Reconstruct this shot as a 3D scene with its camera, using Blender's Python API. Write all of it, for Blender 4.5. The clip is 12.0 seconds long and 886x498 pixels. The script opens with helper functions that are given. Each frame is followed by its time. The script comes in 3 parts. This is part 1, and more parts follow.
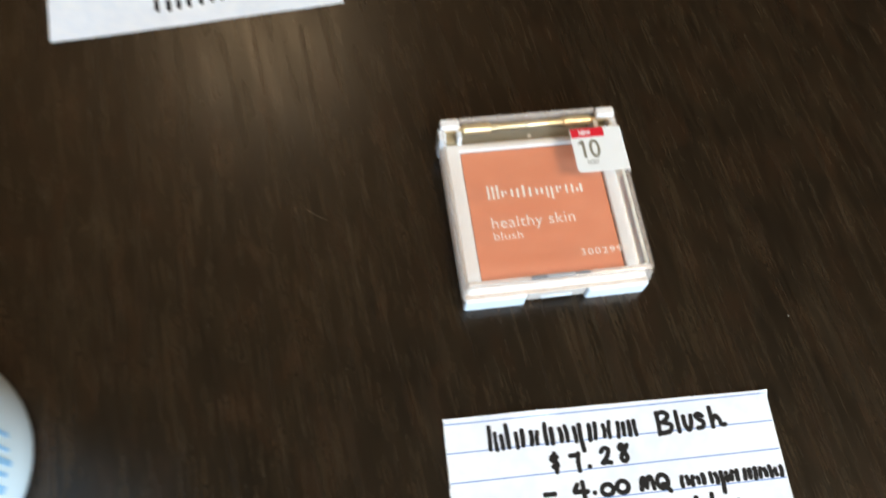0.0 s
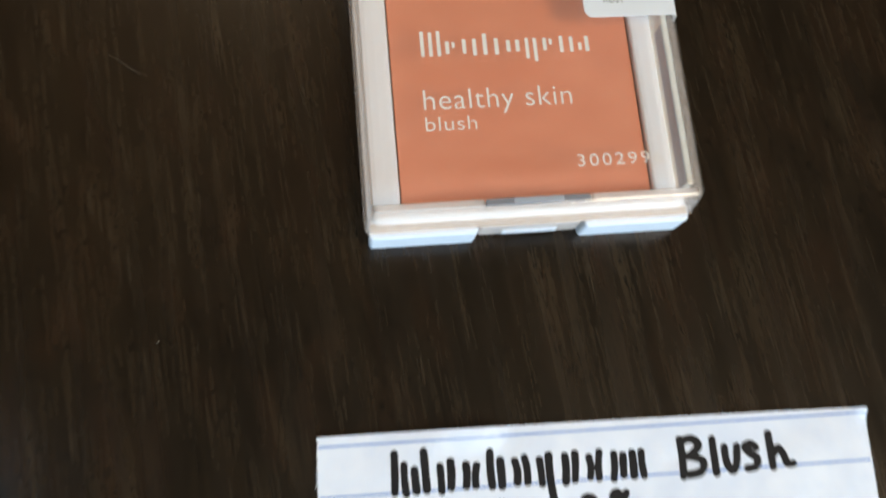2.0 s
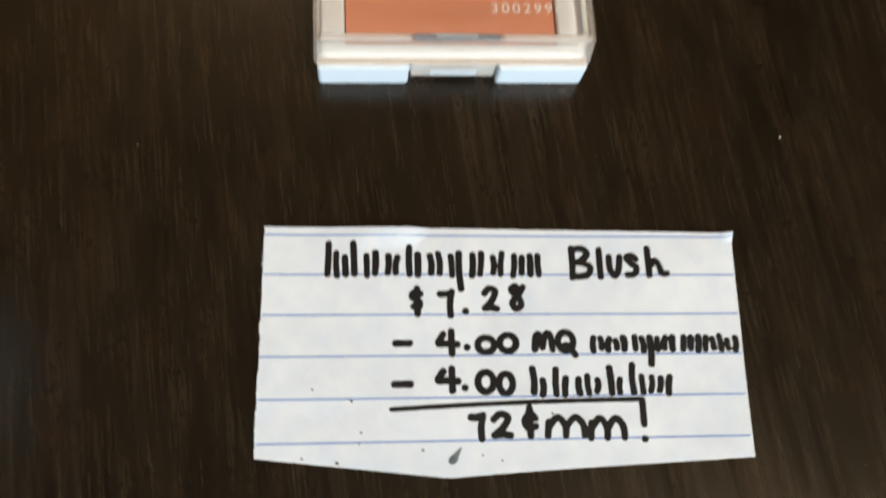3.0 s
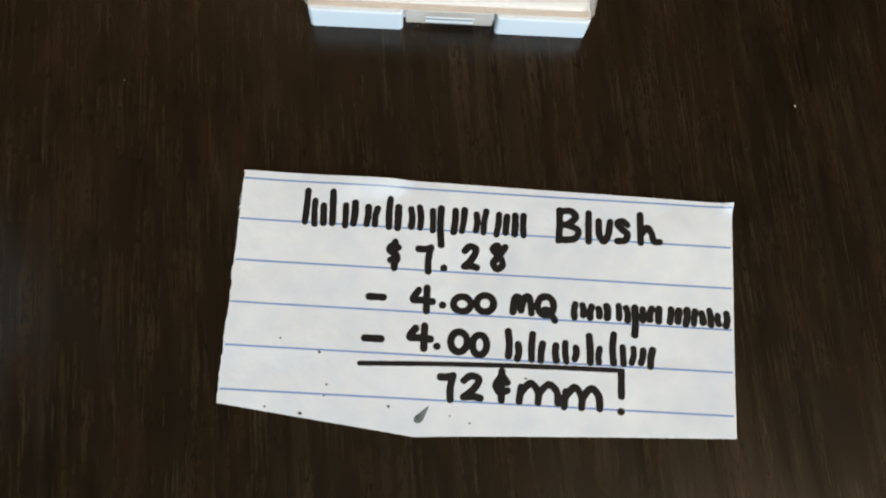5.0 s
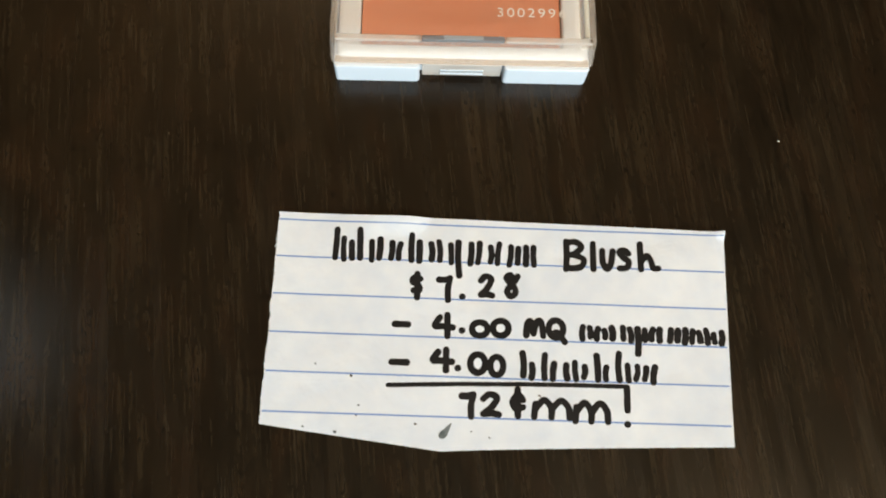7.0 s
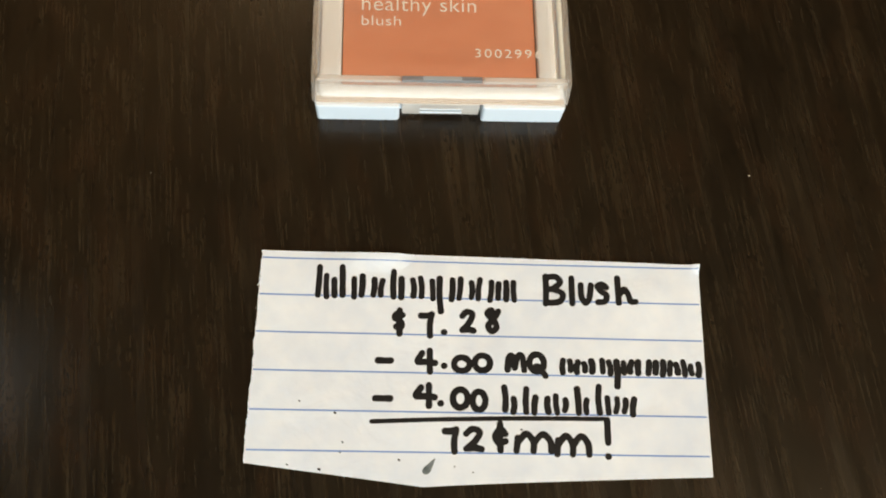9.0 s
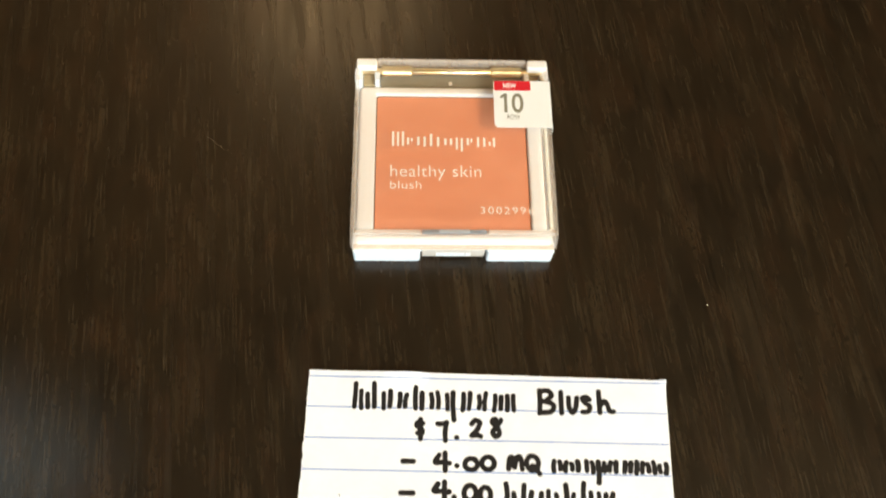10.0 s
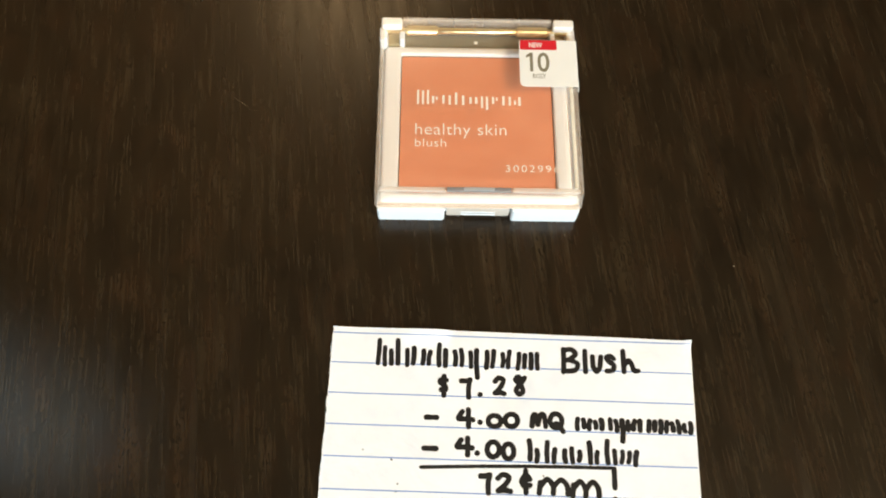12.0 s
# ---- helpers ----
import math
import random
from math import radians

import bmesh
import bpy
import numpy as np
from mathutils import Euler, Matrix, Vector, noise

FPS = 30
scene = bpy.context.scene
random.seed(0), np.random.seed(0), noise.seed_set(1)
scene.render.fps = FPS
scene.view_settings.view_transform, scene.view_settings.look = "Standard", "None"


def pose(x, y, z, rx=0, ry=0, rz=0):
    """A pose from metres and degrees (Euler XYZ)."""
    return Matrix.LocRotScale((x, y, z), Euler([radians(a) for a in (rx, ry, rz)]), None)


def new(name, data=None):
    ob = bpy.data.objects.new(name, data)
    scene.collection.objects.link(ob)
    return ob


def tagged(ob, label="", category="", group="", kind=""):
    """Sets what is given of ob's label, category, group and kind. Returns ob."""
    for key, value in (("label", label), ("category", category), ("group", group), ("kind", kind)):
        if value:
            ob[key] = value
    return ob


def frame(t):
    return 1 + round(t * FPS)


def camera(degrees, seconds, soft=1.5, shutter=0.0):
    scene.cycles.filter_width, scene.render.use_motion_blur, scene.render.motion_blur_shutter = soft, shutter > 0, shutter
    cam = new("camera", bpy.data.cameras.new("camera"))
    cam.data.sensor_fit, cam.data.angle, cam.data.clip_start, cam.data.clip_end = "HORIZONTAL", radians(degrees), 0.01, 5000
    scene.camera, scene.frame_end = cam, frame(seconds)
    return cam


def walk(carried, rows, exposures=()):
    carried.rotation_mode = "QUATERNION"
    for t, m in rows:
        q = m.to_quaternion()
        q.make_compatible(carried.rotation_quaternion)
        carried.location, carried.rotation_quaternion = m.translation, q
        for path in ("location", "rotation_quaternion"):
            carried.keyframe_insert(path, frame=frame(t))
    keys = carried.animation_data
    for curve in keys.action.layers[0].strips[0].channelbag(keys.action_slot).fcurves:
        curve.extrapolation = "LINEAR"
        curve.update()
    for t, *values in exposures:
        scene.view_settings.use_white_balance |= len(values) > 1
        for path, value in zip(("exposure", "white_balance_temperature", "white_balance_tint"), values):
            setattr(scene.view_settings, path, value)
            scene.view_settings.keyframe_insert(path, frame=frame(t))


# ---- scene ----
LENS = 56.85
TOP = 0.75          # height of the table top
cam = camera(LENS, 12.0, soft=1.9, shutter=0.5)
# seconds, eye in millimetres from the compact's front foot, yaw, pitch, roll in degrees
ROWS = [
    (0.0, -66.3, -85.2, 247.8, -16.86, -65.55, 9.69),
    (0.2, -67.8, -77.2, 226.1, -22.48, -66.64, 15.12),
    (0.5, -54.0, -68.0, 200.1, -24.25, -69.68, 17.25),
    (0.8, -50.5, -59.5, 182.4, -26.73, -70.51, 20.25),
    (1.0, -48.1, -54.5, 175.2, -26.54, -70.71, 20.75),
    (1.2, -45.5, -43.2, 168.0, -28.58, -71.56, 23.37),
    (1.5, -35.8, -33.9, 158.4, -23.49, -72.11, 19.61),
    (1.8, -31.3, -30.0, 143.4, -26.08, -74.11, 22.25),
    (2.0, -33.6, -37.1, 150.8, -25.74, -75.06, 21.27),
    (2.2, -34.0, -45.2, 162.9, -24.82, -75.03, 20.03),
    (2.5, -30.3, -62.1, 173.6, -23.91, -74.42, 19.84),
    (2.8, -26.5, -79.3, 176.9, -21.38, -72.79, 18.55),
    (3.0, -22.2, -86.7, 169.7, -21.28, -73.34, 19.31),
    (3.2, -21.5, -87.4, 164.5, -19.29, -74.83, 17.74),
    (4.8, -10.9, -90.3, 165.2, -10.93, -76.07, 12.66),
    (5.0, -6.9, -88.5, 164.5, -10.06, -76.34, 11.85),
    (5.5, -4.8, -85.3, 168.5, -9.02, -76.12, 10.66),
    (6.0, -2.8, -83.7, 168.6, -8.11, -76.00, 9.67),
    (6.2, -3.15, -83.37, 172.17, -8.06, -75.70, 9.55),
    (6.5, -5.3, -88.3, 175.6, -6.48, -74.90, 7.72),
    (7.0, -9.9, -92.7, 180.8, -6.59, -74.25, 7.16),
    (7.2, -10.0, -96.3, 181.9, -8.01, -73.38, 8.16),
    (8.8, -10.0, -90.5, 184.9, -10.87, -72.58, 10.44),
    (9.0, -11.3, -90.6, 184.3, -11.51, -72.37, 11.25),
    (9.2, -10.6, -90.0, 186.7, -9.56, -72.35, 9.55),
    (9.4, -12.1, -90.7, 197.5, -7.56, -70.49, 7.60),
    (9.5, -11.2, -89.5, 207.7, -5.77, -69.63, 5.98),
    (9.8, -13.3, -82.9, 230.7, -6.20, -68.95, 6.13),
    (10.0, -12.3, -91.9, 232.6, -5.57, -67.47, 5.42),
    (10.5, -13.5, -100.0, 235.0, -5.83, -66.79, 5.19),
    (11.0, -14.7, -106.4, 231.2, -5.31, -67.07, 4.71),
    (11.5, -14.0, -105.3, 230.8, -3.46, -67.56, 3.33),
    (12.0, -14.0, -99.9, 228.7, -2.34, -68.37, 2.85),
]
EXPOSURES = [(0.0, 0.33, 6500, 10), (0.4, 0.44, 6450, 10), (0.8, 0.47, 6400, 10), (1.2, 0.24, 6500, 10), (1.5, -0.12, 6500, 10), (2.0, -0.03, 6350, 10), (2.5, 0.11, 6850, 10),
             (3.0, -0.12, 7150, 10), (4.8, -0.30, 7050, 10), (5.2, -0.27, 7100, 10), (5.5, -0.16, 7150, 10), (6.0, -0.23, 7150, 10), (6.5, -0.12, 7350, 10), (9.0, -0.1, 7950, 10), (9.6, 0.02, 8200, 10),
             (10.2, 0.50, 8100, 10), (11.2, 0.48, 8050, 10), (12.0, 0.30, 8000, 10)]
walk(cam, [(t, pose(x / 1000, y / 1000, TOP + z / 1000, 90 + pitch, 0, yaw) @ pose(0, 0, 0, 0, 0, roll))
           for t, x, y, z, yaw, pitch, roll in ROWS], EXPOSURES)

# ---- world and lights ----
world = bpy.data.worlds.new("sky")
scene.world = world
world.use_nodes = True
wn = world.node_tree.nodes
sky = wn.new("ShaderNodeTexSky")
sky.sky_type, sky.sun_disc = "NISHITA", False
sky.sun_elevation, sky.sun_rotation = radians(35), radians(60)
wn["Background"].inputs["Strength"].default_value = 0.1
world.node_tree.links.new(sky.outputs["Color"], wn["Background"].inputs["Color"])


def area(name, m, energy, colour, size, size_y=None):
    lamp = bpy.data.lights.new(name, "AREA")
    lamp.energy, lamp.color, lamp.size = energy, colour, size
    lamp.shape = "RECTANGLE" if size_y else "DISK"
    if size_y:
        lamp.size_y = size_y
    ob = new(name, lamp)
    ob.matrix_world = m
    return ob


WARM, COOL = (1.0, 0.74, 0.45), (0.53, 0.78, 1.0)
FAR_LIGHT, NEAR_LIGHT, ADDED_UPLIGHT = (-0.24, 1.54), (0.93, -0.84), (-0.45, 1.60)
area("far_lamp", pose(*FAR_LIGHT, 2.488), 1.3, (1.0, 0.64, 0.30), 0.46)
# Added uplight, no such lamp seen; it brightens the ceiling for the table's reflections.
area("added_ceiling_uplight", pose(*ADDED_UPLIGHT, 1.51, 180, 0, 0), 16, (1.0, 0.80, 0.58), 0.3)
area("near_lamp", pose(*NEAR_LIGHT, 2.488), 22.5, WARM, 0.8)
area("window_daylight", pose(0.6, -1.47, 1.62, 90, 0, 0), 58, COOL, 1.56, 1.16)


# ---- materials ----
def material(name, colour=(0.8, 0.8, 0.8), rough=0.5, metal=0.0, **extra):
    m = bpy.data.materials.new(name)
    m.use_nodes = True
    b = m.node_tree.nodes["Principled BSDF"]
    b.inputs["Base Color"].default_value = (*colour, 1)
    b.inputs["Roughness"].default_value = rough
    b.inputs["Metallic"].default_value = metal
    for key, value in extra.items():
        b.inputs[key.replace("_", " ")].default_value = value
    return m


def vary(m, a, b, scale, stretch=(1, 1, 1), detail=4.0, low=0.35, high=0.65, bump=0.0, bump_scale=None, rough=None, depth=0.0001, turn=0.0):
    """Mixes two colours by a stretched noise at two scales, with fine relief and uneven gloss."""
    n, l = m.node_tree.nodes, m.node_tree.links
    bsdf = n["Principled BSDF"]
    co = n.new("ShaderNodeTexCoord")
    mp = n.new("ShaderNodeMapping")
    mp.inputs["Scale"].default_value = stretch
    mp.inputs["Rotation"].default_value = (0, 0, turn)
    l.new(co.outputs["Object"], mp.inputs["Vector"])
    t = n.new("ShaderNodeTexNoise")
    t.inputs["Scale"].default_value, t.inputs["Detail"].default_value = scale, detail
    l.new(mp.outputs["Vector"], t.inputs["Vector"])
    big = n.new("ShaderNodeTexNoise")
    big.inputs["Scale"].default_value = scale * 0.17
    l.new(mp.outputs["Vector"], big.inputs["Vector"])
    mixf = n.new("ShaderNodeMath")
    mixf.operation = "MULTIPLY_ADD"
    mixf.inputs[1].default_value = 0.45
    l.new(big.outputs["Fac"], mixf.inputs[0])
    half = n.new("ShaderNodeMath")
    half.operation = "MULTIPLY"
    half.inputs[1].default_value = 0.55
    l.new(t.outputs["Fac"], half.inputs[0])
    l.new(half.outputs[0], mixf.inputs[2])
    r = n.new("ShaderNodeMapRange")
    r.inputs["From Min"].default_value, r.inputs["From Max"].default_value = low, high
    l.new(mixf.outputs[0], r.inputs["Value"])
    c = n.new("ShaderNodeMix")
    c.data_type = "RGBA"
    c.inputs[6].default_value, c.inputs[7].default_value = (*a, 1), (*b, 1)
    l.new(r.outputs[0], c.inputs[0])
    l.new(c.outputs[2], bsdf.inputs["Base Color"])
    if rough:
        rr = n.new("ShaderNodeMapRange")
        rr.inputs["To Min"].default_value, rr.inputs["To Max"].default_value = rough
        l.new(big.outputs["Fac"], rr.inputs["Value"])
        l.new(rr.outputs[0], bsdf.inputs["Roughness"])
    if bump:
        f = n.new("ShaderNodeTexNoise")
        f.inputs["Scale"].default_value = bump_scale or scale * 4
        f.inputs["Detail"].default_value = 3
        l.new(mp.outputs["Vector"], f.inputs["Vector"])
        bp = n.new("ShaderNodeBump")
        bp.inputs["Strength"].default_value, bp.inputs["Distance"].default_value = bump, depth
        l.new(f.outputs["Fac"], bp.inputs["Height"])
        l.new(bp.outputs["Normal"], bsdf.inputs["Normal"])
    return m



def espresso():
    """Dark stained wood: short pale pores along the grain over broad darker and browner bands."""
    m = material("espresso_wood")
    n, l = m.node_tree.nodes, m.node_tree.links
    bsdf = n["Principled BSDF"]
    co = n.new("ShaderNodeTexCoord")

    def grain(scale, along, detail, lo, hi, twist=0.15):
        """Noise drawn out along the grain, which leans six degrees; along: how much longer than wide."""
        mp = n.new("ShaderNodeMapping")
        mp.vector_type = "TEXTURE"
        mp.inputs["Scale"].default_value, mp.inputs["Rotation"].default_value = (1, along, 1), (0, 0, radians(6))
        l.new(co.outputs["Object"], mp.inputs["Vector"])
        t = n.new("ShaderNodeTexNoise")
        t.inputs["Scale"].default_value, t.inputs["Detail"].default_value, t.inputs["Distortion"].default_value = scale, detail, twist
        l.new(mp.outputs["Vector"], t.inputs["Vector"])
        r = n.new("ShaderNodeMapRange")
        r.inputs["From Min"].default_value, r.inputs["From Max"].default_value = lo, hi
        l.new(t.outputs["Fac"], r.inputs["Value"])
        return r.outputs[0]

    def mix(f, a, b):
        c = n.new("ShaderNodeMix")
        c.data_type = "RGBA"
        l.new(f, c.inputs[0])
        for k, v in ((6, a), (7, b)):
            if isinstance(v, tuple):
                c.inputs[k].default_value = (*v, 1)
            else:
                l.new(v, c.inputs[k])
        return c.outputs[2]

    def times(a, b):
        k = n.new("ShaderNodeMath")
        k.operation = "MULTIPLY"
        l.new(a, k.inputs[0])
        l.new(b, k.inputs[1])
        return k.outputs[0]

    zone = grain(30, 2.5, 6, 0.36, 0.68)
    rust = grain(110, 2.5, 6, 0.48, 0.72, 0.5)
    band = grain(240, 14.0, 6, 0.38, 0.64, 0.3)
    bundle = times(grain(500, 20.0, 6, 0.46, 0.74, 0.3), grain(75, 2.4, 6, 0.40, 0.66))
    fibre = times(grain(1200, 26.0, 5, 0.45, 0.75, 0.25), grain(170, 4.0, 5, 0.40, 0.72))
    vessel = times(grain(2000, 28.0, 4, 0.54, 0.71), grain(240, 4.0, 4, 0.44, 0.70))
    pore = times(grain(2400, 5.0, 4, 0.50, 0.66), grain(300, 3.0, 4, 0.30, 0.60))
    deep = mix(band, (0.0064, 0.0038, 0.0018), (0.0108, 0.0063, 0.0029))
    brown = mix(zone, deep, (0.0161, 0.0093, 0.0041))
    red = mix(rust, brown, (0.0228, 0.0107, 0.0046))
    light = mix(bundle, red, (0.0339, 0.0210, 0.0100))
    streak = mix(fibre, light, (0.0466, 0.0300, 0.0151))
    fine = mix(vessel, streak, (0.0510, 0.0352, 0.0198))
    l.new(mix(pore, fine, (0.0040, 0.0025, 0.0013)), bsdf.inputs["Base Color"])
    rr = n.new("ShaderNodeMapRange")
    rr.inputs["To Min"].default_value, rr.inputs["To Max"].default_value = 0.21, 0.29
    l.new(band, rr.inputs["Value"])
    l.new(rr.outputs[0], bsdf.inputs["Roughness"])
    bsdf.inputs["Specular IOR Level"].default_value = 0.47
    bp = n.new("ShaderNodeBump")
    bp.inputs["Strength"].default_value, bp.inputs["Distance"].default_value = 0.14, 0.00005
    l.new(grain(1500, 24.0, 3, 0.3, 0.7), bp.inputs["Height"])
    l.new(bp.outputs["Normal"], bsdf.inputs["Normal"])
    return m


WOOD = espresso()
PAPER = vary(material("lined_paper", rough=0.85), (0.80, 0.835, 0.915), (0.92, 0.925, 0.955), 190, detail=6.0, bump=0.5, bump_scale=1100, depth=0.0001)


def wrinkle(m, scale, depth):
    """Adds broad soft creases beneath the fine relief."""
    n, l = m.node_tree.nodes, m.node_tree.links
    fine = n["Bump"]
    t = n.new("ShaderNodeTexNoise")
    t.inputs["Scale"].default_value, t.inputs["Detail"].default_value, t.inputs["Distortion"].default_value = scale, 3, 0.8
    l.new(n["Texture Coordinate"].outputs["Object"], t.inputs["Vector"])
    bp = n.new("ShaderNodeBump")
    bp.inputs["Strength"].default_value, bp.inputs["Distance"].default_value = 0.5, depth
    l.new(t.outputs["Fac"], bp.inputs["Height"])
    l.new(bp.outputs["Normal"], fine.inputs["Normal"])
    return m


PAPER = wrinkle(PAPER, 70, 0.0012)
RULE = material("blue_ruling", (0.20, 0.33, 0.64), 0.8)
INK = vary(material("black_marker_ink", rough=0.6, Specular_IOR_Level=0.25), (0.006, 0.005, 0.005), (0.015, 0.013, 0.013), 500)
SMUDGE = vary(material("smeared_ink", rough=0.7), (0.06, 0.08, 0.08), (0.30, 0.32, 0.32), 900)
WHITE = vary(material("white_plastic", rough=0.28), (0.82, 0.85, 0.895), (0.85, 0.875, 0.915), 90, bump=0.05, bump_scale=1500, depth=0.00002)
CREAM = vary(material("cream_plastic", rough=0.35), (0.92, 0.88, 0.85), (0.945, 0.905, 0.875), 90, bump=0.05, bump_scale=1500, depth=0.00002)
CRYSTAL = material("crystal_acrylic", (0.98, 0.98, 0.97), 0.02, IOR=1.49, Transmission_Weight=1.0)


def clear_plate():
    """Thin clear plastic: what lies behind shows through, with gloss on top."""
    m = bpy.data.materials.new("clear_acrylic_plate")
    m.use_nodes = True
    n, l = m.node_tree.nodes, m.node_tree.links
    n.remove(n["Principled BSDF"])
    see, shine, facing, power, mixer = (n.new("ShaderNode" + k) for k in ("BsdfTransparent", "BsdfGlossy", "LayerWeight", "Math", "MixShader"))
    see.inputs["Color"].default_value = (0.997, 0.995, 0.99, 1)
    shine.inputs["Roughness"].default_value = 0.12
    power.operation = "MULTIPLY_ADD"
    l.new(facing.outputs["Facing"], power.inputs[0])
    power.inputs[1].default_value, power.inputs[2].default_value = 0.10, 0.035
    l.new(power.outputs[0], mixer.inputs[0])
    l.new(see.outputs[0], mixer.inputs[1])
    l.new(shine.outputs[0], mixer.inputs[2])
    l.new(mixer.outputs[0], n["Material Output"].inputs["Surface"])
    return m


CLEAR = clear_plate()


def moulded(name, cloud):
    """Thick clear moulded plastic: see-through, glossy at a slant, with a haze of the given share."""
    # Peach haze puts warm light and the powder's reflection into the colour.
    m = material(name, (0.95, 0.83, 0.745), 0.2)
    n, l = m.node_tree.nodes, m.node_tree.links
    see, shine, facing, power, gloss, haze = (n.new("ShaderNode" + k) for k in ("BsdfTransparent", "BsdfGlossy", "LayerWeight", "Math", "MixShader", "MixShader"))
    see.inputs["Color"].default_value = (0.985, 0.965, 0.945, 1)
    shine.inputs["Roughness"].default_value = 0.1
    power.operation = "MULTIPLY_ADD"
    l.new(facing.outputs["Facing"], power.inputs[0])
    power.inputs[1].default_value, power.inputs[2].default_value = 0.14, 0.015
    l.new(power.outputs[0], gloss.inputs[0])
    l.new(see.outputs[0], gloss.inputs[1])
    l.new(shine.outputs[0], gloss.inputs[2])
    haze.inputs[0].default_value = cloud
    l.new(gloss.outputs[0], haze.inputs[1])
    l.new(n["Principled BSDF"].outputs[0], haze.inputs[2])
    l.new(haze.outputs[0], n["Material Output"].inputs["Surface"])
    return m


ACRYLIC = moulded("moulded_acrylic", 0.25)
RIM = moulded("moulded_acrylic_rim", 0.45)
# Stronger haze paints the light that the clear latch tab catches.
TAB_HAZE = moulded("acrylic_tab_haze", 0.52)
# Taupe puts the clear lid's haze over the dark recess into the colour.
RECESS_HAZE = vary(material("recess_haze_taupe", rough=0.3), (0.24, 0.21, 0.155), (0.28, 0.25, 0.19), 200)
# Pocket brown with its amber reflections put into the colour.
POCKET_SHEEN = vary(material("pocket_amber_reflection", rough=0.22), (0.36, 0.27, 0.15), (0.44, 0.34, 0.20), 300)
# Milky tone puts the white base's refraction in the thick wall into colour.
WHITE_REFRACTION = material("acrylic_white_refraction", (0.93, 0.89, 0.80), 0.15, IOR=1.49, Transmission_Weight=0.25)
# Grey standing in for dark reflections and gaps in the clear lid.
PAINTED_DIM = vary(material("painted_dim_grey", rough=0.12), (0.41, 0.415, 0.435), (0.49, 0.495, 0.51), 60)
# Grey tint puts the dark refracted in the clear latch into the colour.
LATCH_DIM = material("latch_dark_refraction", (0.42, 0.43, 0.45), 0.08, IOR=1.49, Transmission_Weight=0.5)
POWDER = vary(material("pressed_powder", rough=0.9), (0.80, 0.282, 0.155), (0.87, 0.330, 0.185), 120, (1, 2, 1), 6,
              bump=0.35, bump_scale=900, depth=0.00008)
TIN = material("pan_tin", (0.30, 0.24, 0.21), 0.35, 0.9)
# Gold tones put the lamp's warm reflection on the hinge into the colour.
GOLD_GLINT = vary(material("hinge_gold_glint", rough=0.34, metal=1.0), (0.95, 0.68, 0.30), (0.98, 0.86, 0.60), 160)
PRINT = material("cream_print", (0.87, 0.78, 0.68), 0.45)
LABEL = vary(material("sticker_paper", rough=0.45), (0.82, 0.81, 0.79), (0.86, 0.85, 0.83), 120)
RED = material("sticker_red", (0.70, 0.015, 0.03), 0.4)
TAUPE = material("sticker_taupe", (0.22, 0.20, 0.14), 0.5)
BOTTLE = vary(material("white_bottle_plastic", rough=0.25), (0.78, 0.90, 0.96), (0.82, 0.93, 0.97), 30)
BLUE = material("bottle_blue_print", (0.30, 0.56, 0.80), 0.4)
DUST = material("dust", (0.75, 0.72, 0.65), 0.9)
WALL = vary(material("wall_paint", rough=0.85), (0.30, 0.235, 0.165), (0.34, 0.27, 0.19), 6, bump=0.15, bump_scale=260, depth=0.0006)
# The brown wood's reflection is put into this clear plastic's colour.
TAN_REFLECTION = material("clear_plastic_tan_reflection", (0.86, 0.66, 0.46), 0.12, IOR=1.49, Transmission_Weight=0.4)
# Darkened in place of an unbuilt person's shade over the table.
CEIL = vary(material("ceiling_darkened", rough=0.9), (0.26, 0.18, 0.11), (0.30, 0.21, 0.13), 5, bump=0.2, bump_scale=200, depth=0.0008)
FLOOR = vary(material("floor_wood", rough=0.4), (0.16, 0.09, 0.05), (0.26, 0.16, 0.09), 30, (1, 0.08, 1))
TRIM = material("trim_paint", (0.78, 0.78, 0.76), 0.4)
GLASS = material("window_glass", (1, 1, 1), 0.0, IOR=1.45, Transmission_Weight=1.0)
GLOW = material("lamp_diffuser", (0.9, 0.86, 0.78), 0.4, Emission_Strength=0.5)
GLOW.node_tree.nodes["Principled BSDF"].inputs["Emission Color"].default_value = (1.0, 0.76, 0.48, 1)


# ---- mesh helpers: millimetres in, metres out ----
MM = 0.001


def link(name, bm, mat, parent=None, label="", smooth=False):
    me = bpy.data.meshes.new(name)
    bmesh.ops.recalc_face_normals(bm, faces=bm.faces)
    bm.to_mesh(me)
    bm.free()
    me.materials.append(mat)
    if smooth:
        for p in me.polygons:
            p.use_smooth = True
    ob = new(name, me)
    ob.parent = parent
    if label:
        ob["label"] = label
    return ob


def part(name, bm, mat, parent, label="", smooth=False):
    return link(name, bm, mat, parent, label, smooth)


def ring(bm, x0, x1, y0, y1, z, r, n=5):
    """A rounded rectangle of vertices at height z."""
    out = []
    r = max(min(r, (x1 - x0) / 2 - 0.001, (y1 - y0) / 2 - 0.001), 0.001)
    for cx, cy, a in ((x1 - r, y1 - r, 0), (x0 + r, y1 - r, 90), (x0 + r, y0 + r, 180), (x1 - r, y0 + r, 270)):
        for k in range(n):
            b = radians(a + 90 * k / (n - 1))
            out.append(bm.verts.new(((cx + r * math.cos(b)) * MM, (cy + r * math.sin(b)) * MM, z * MM)))
    return out


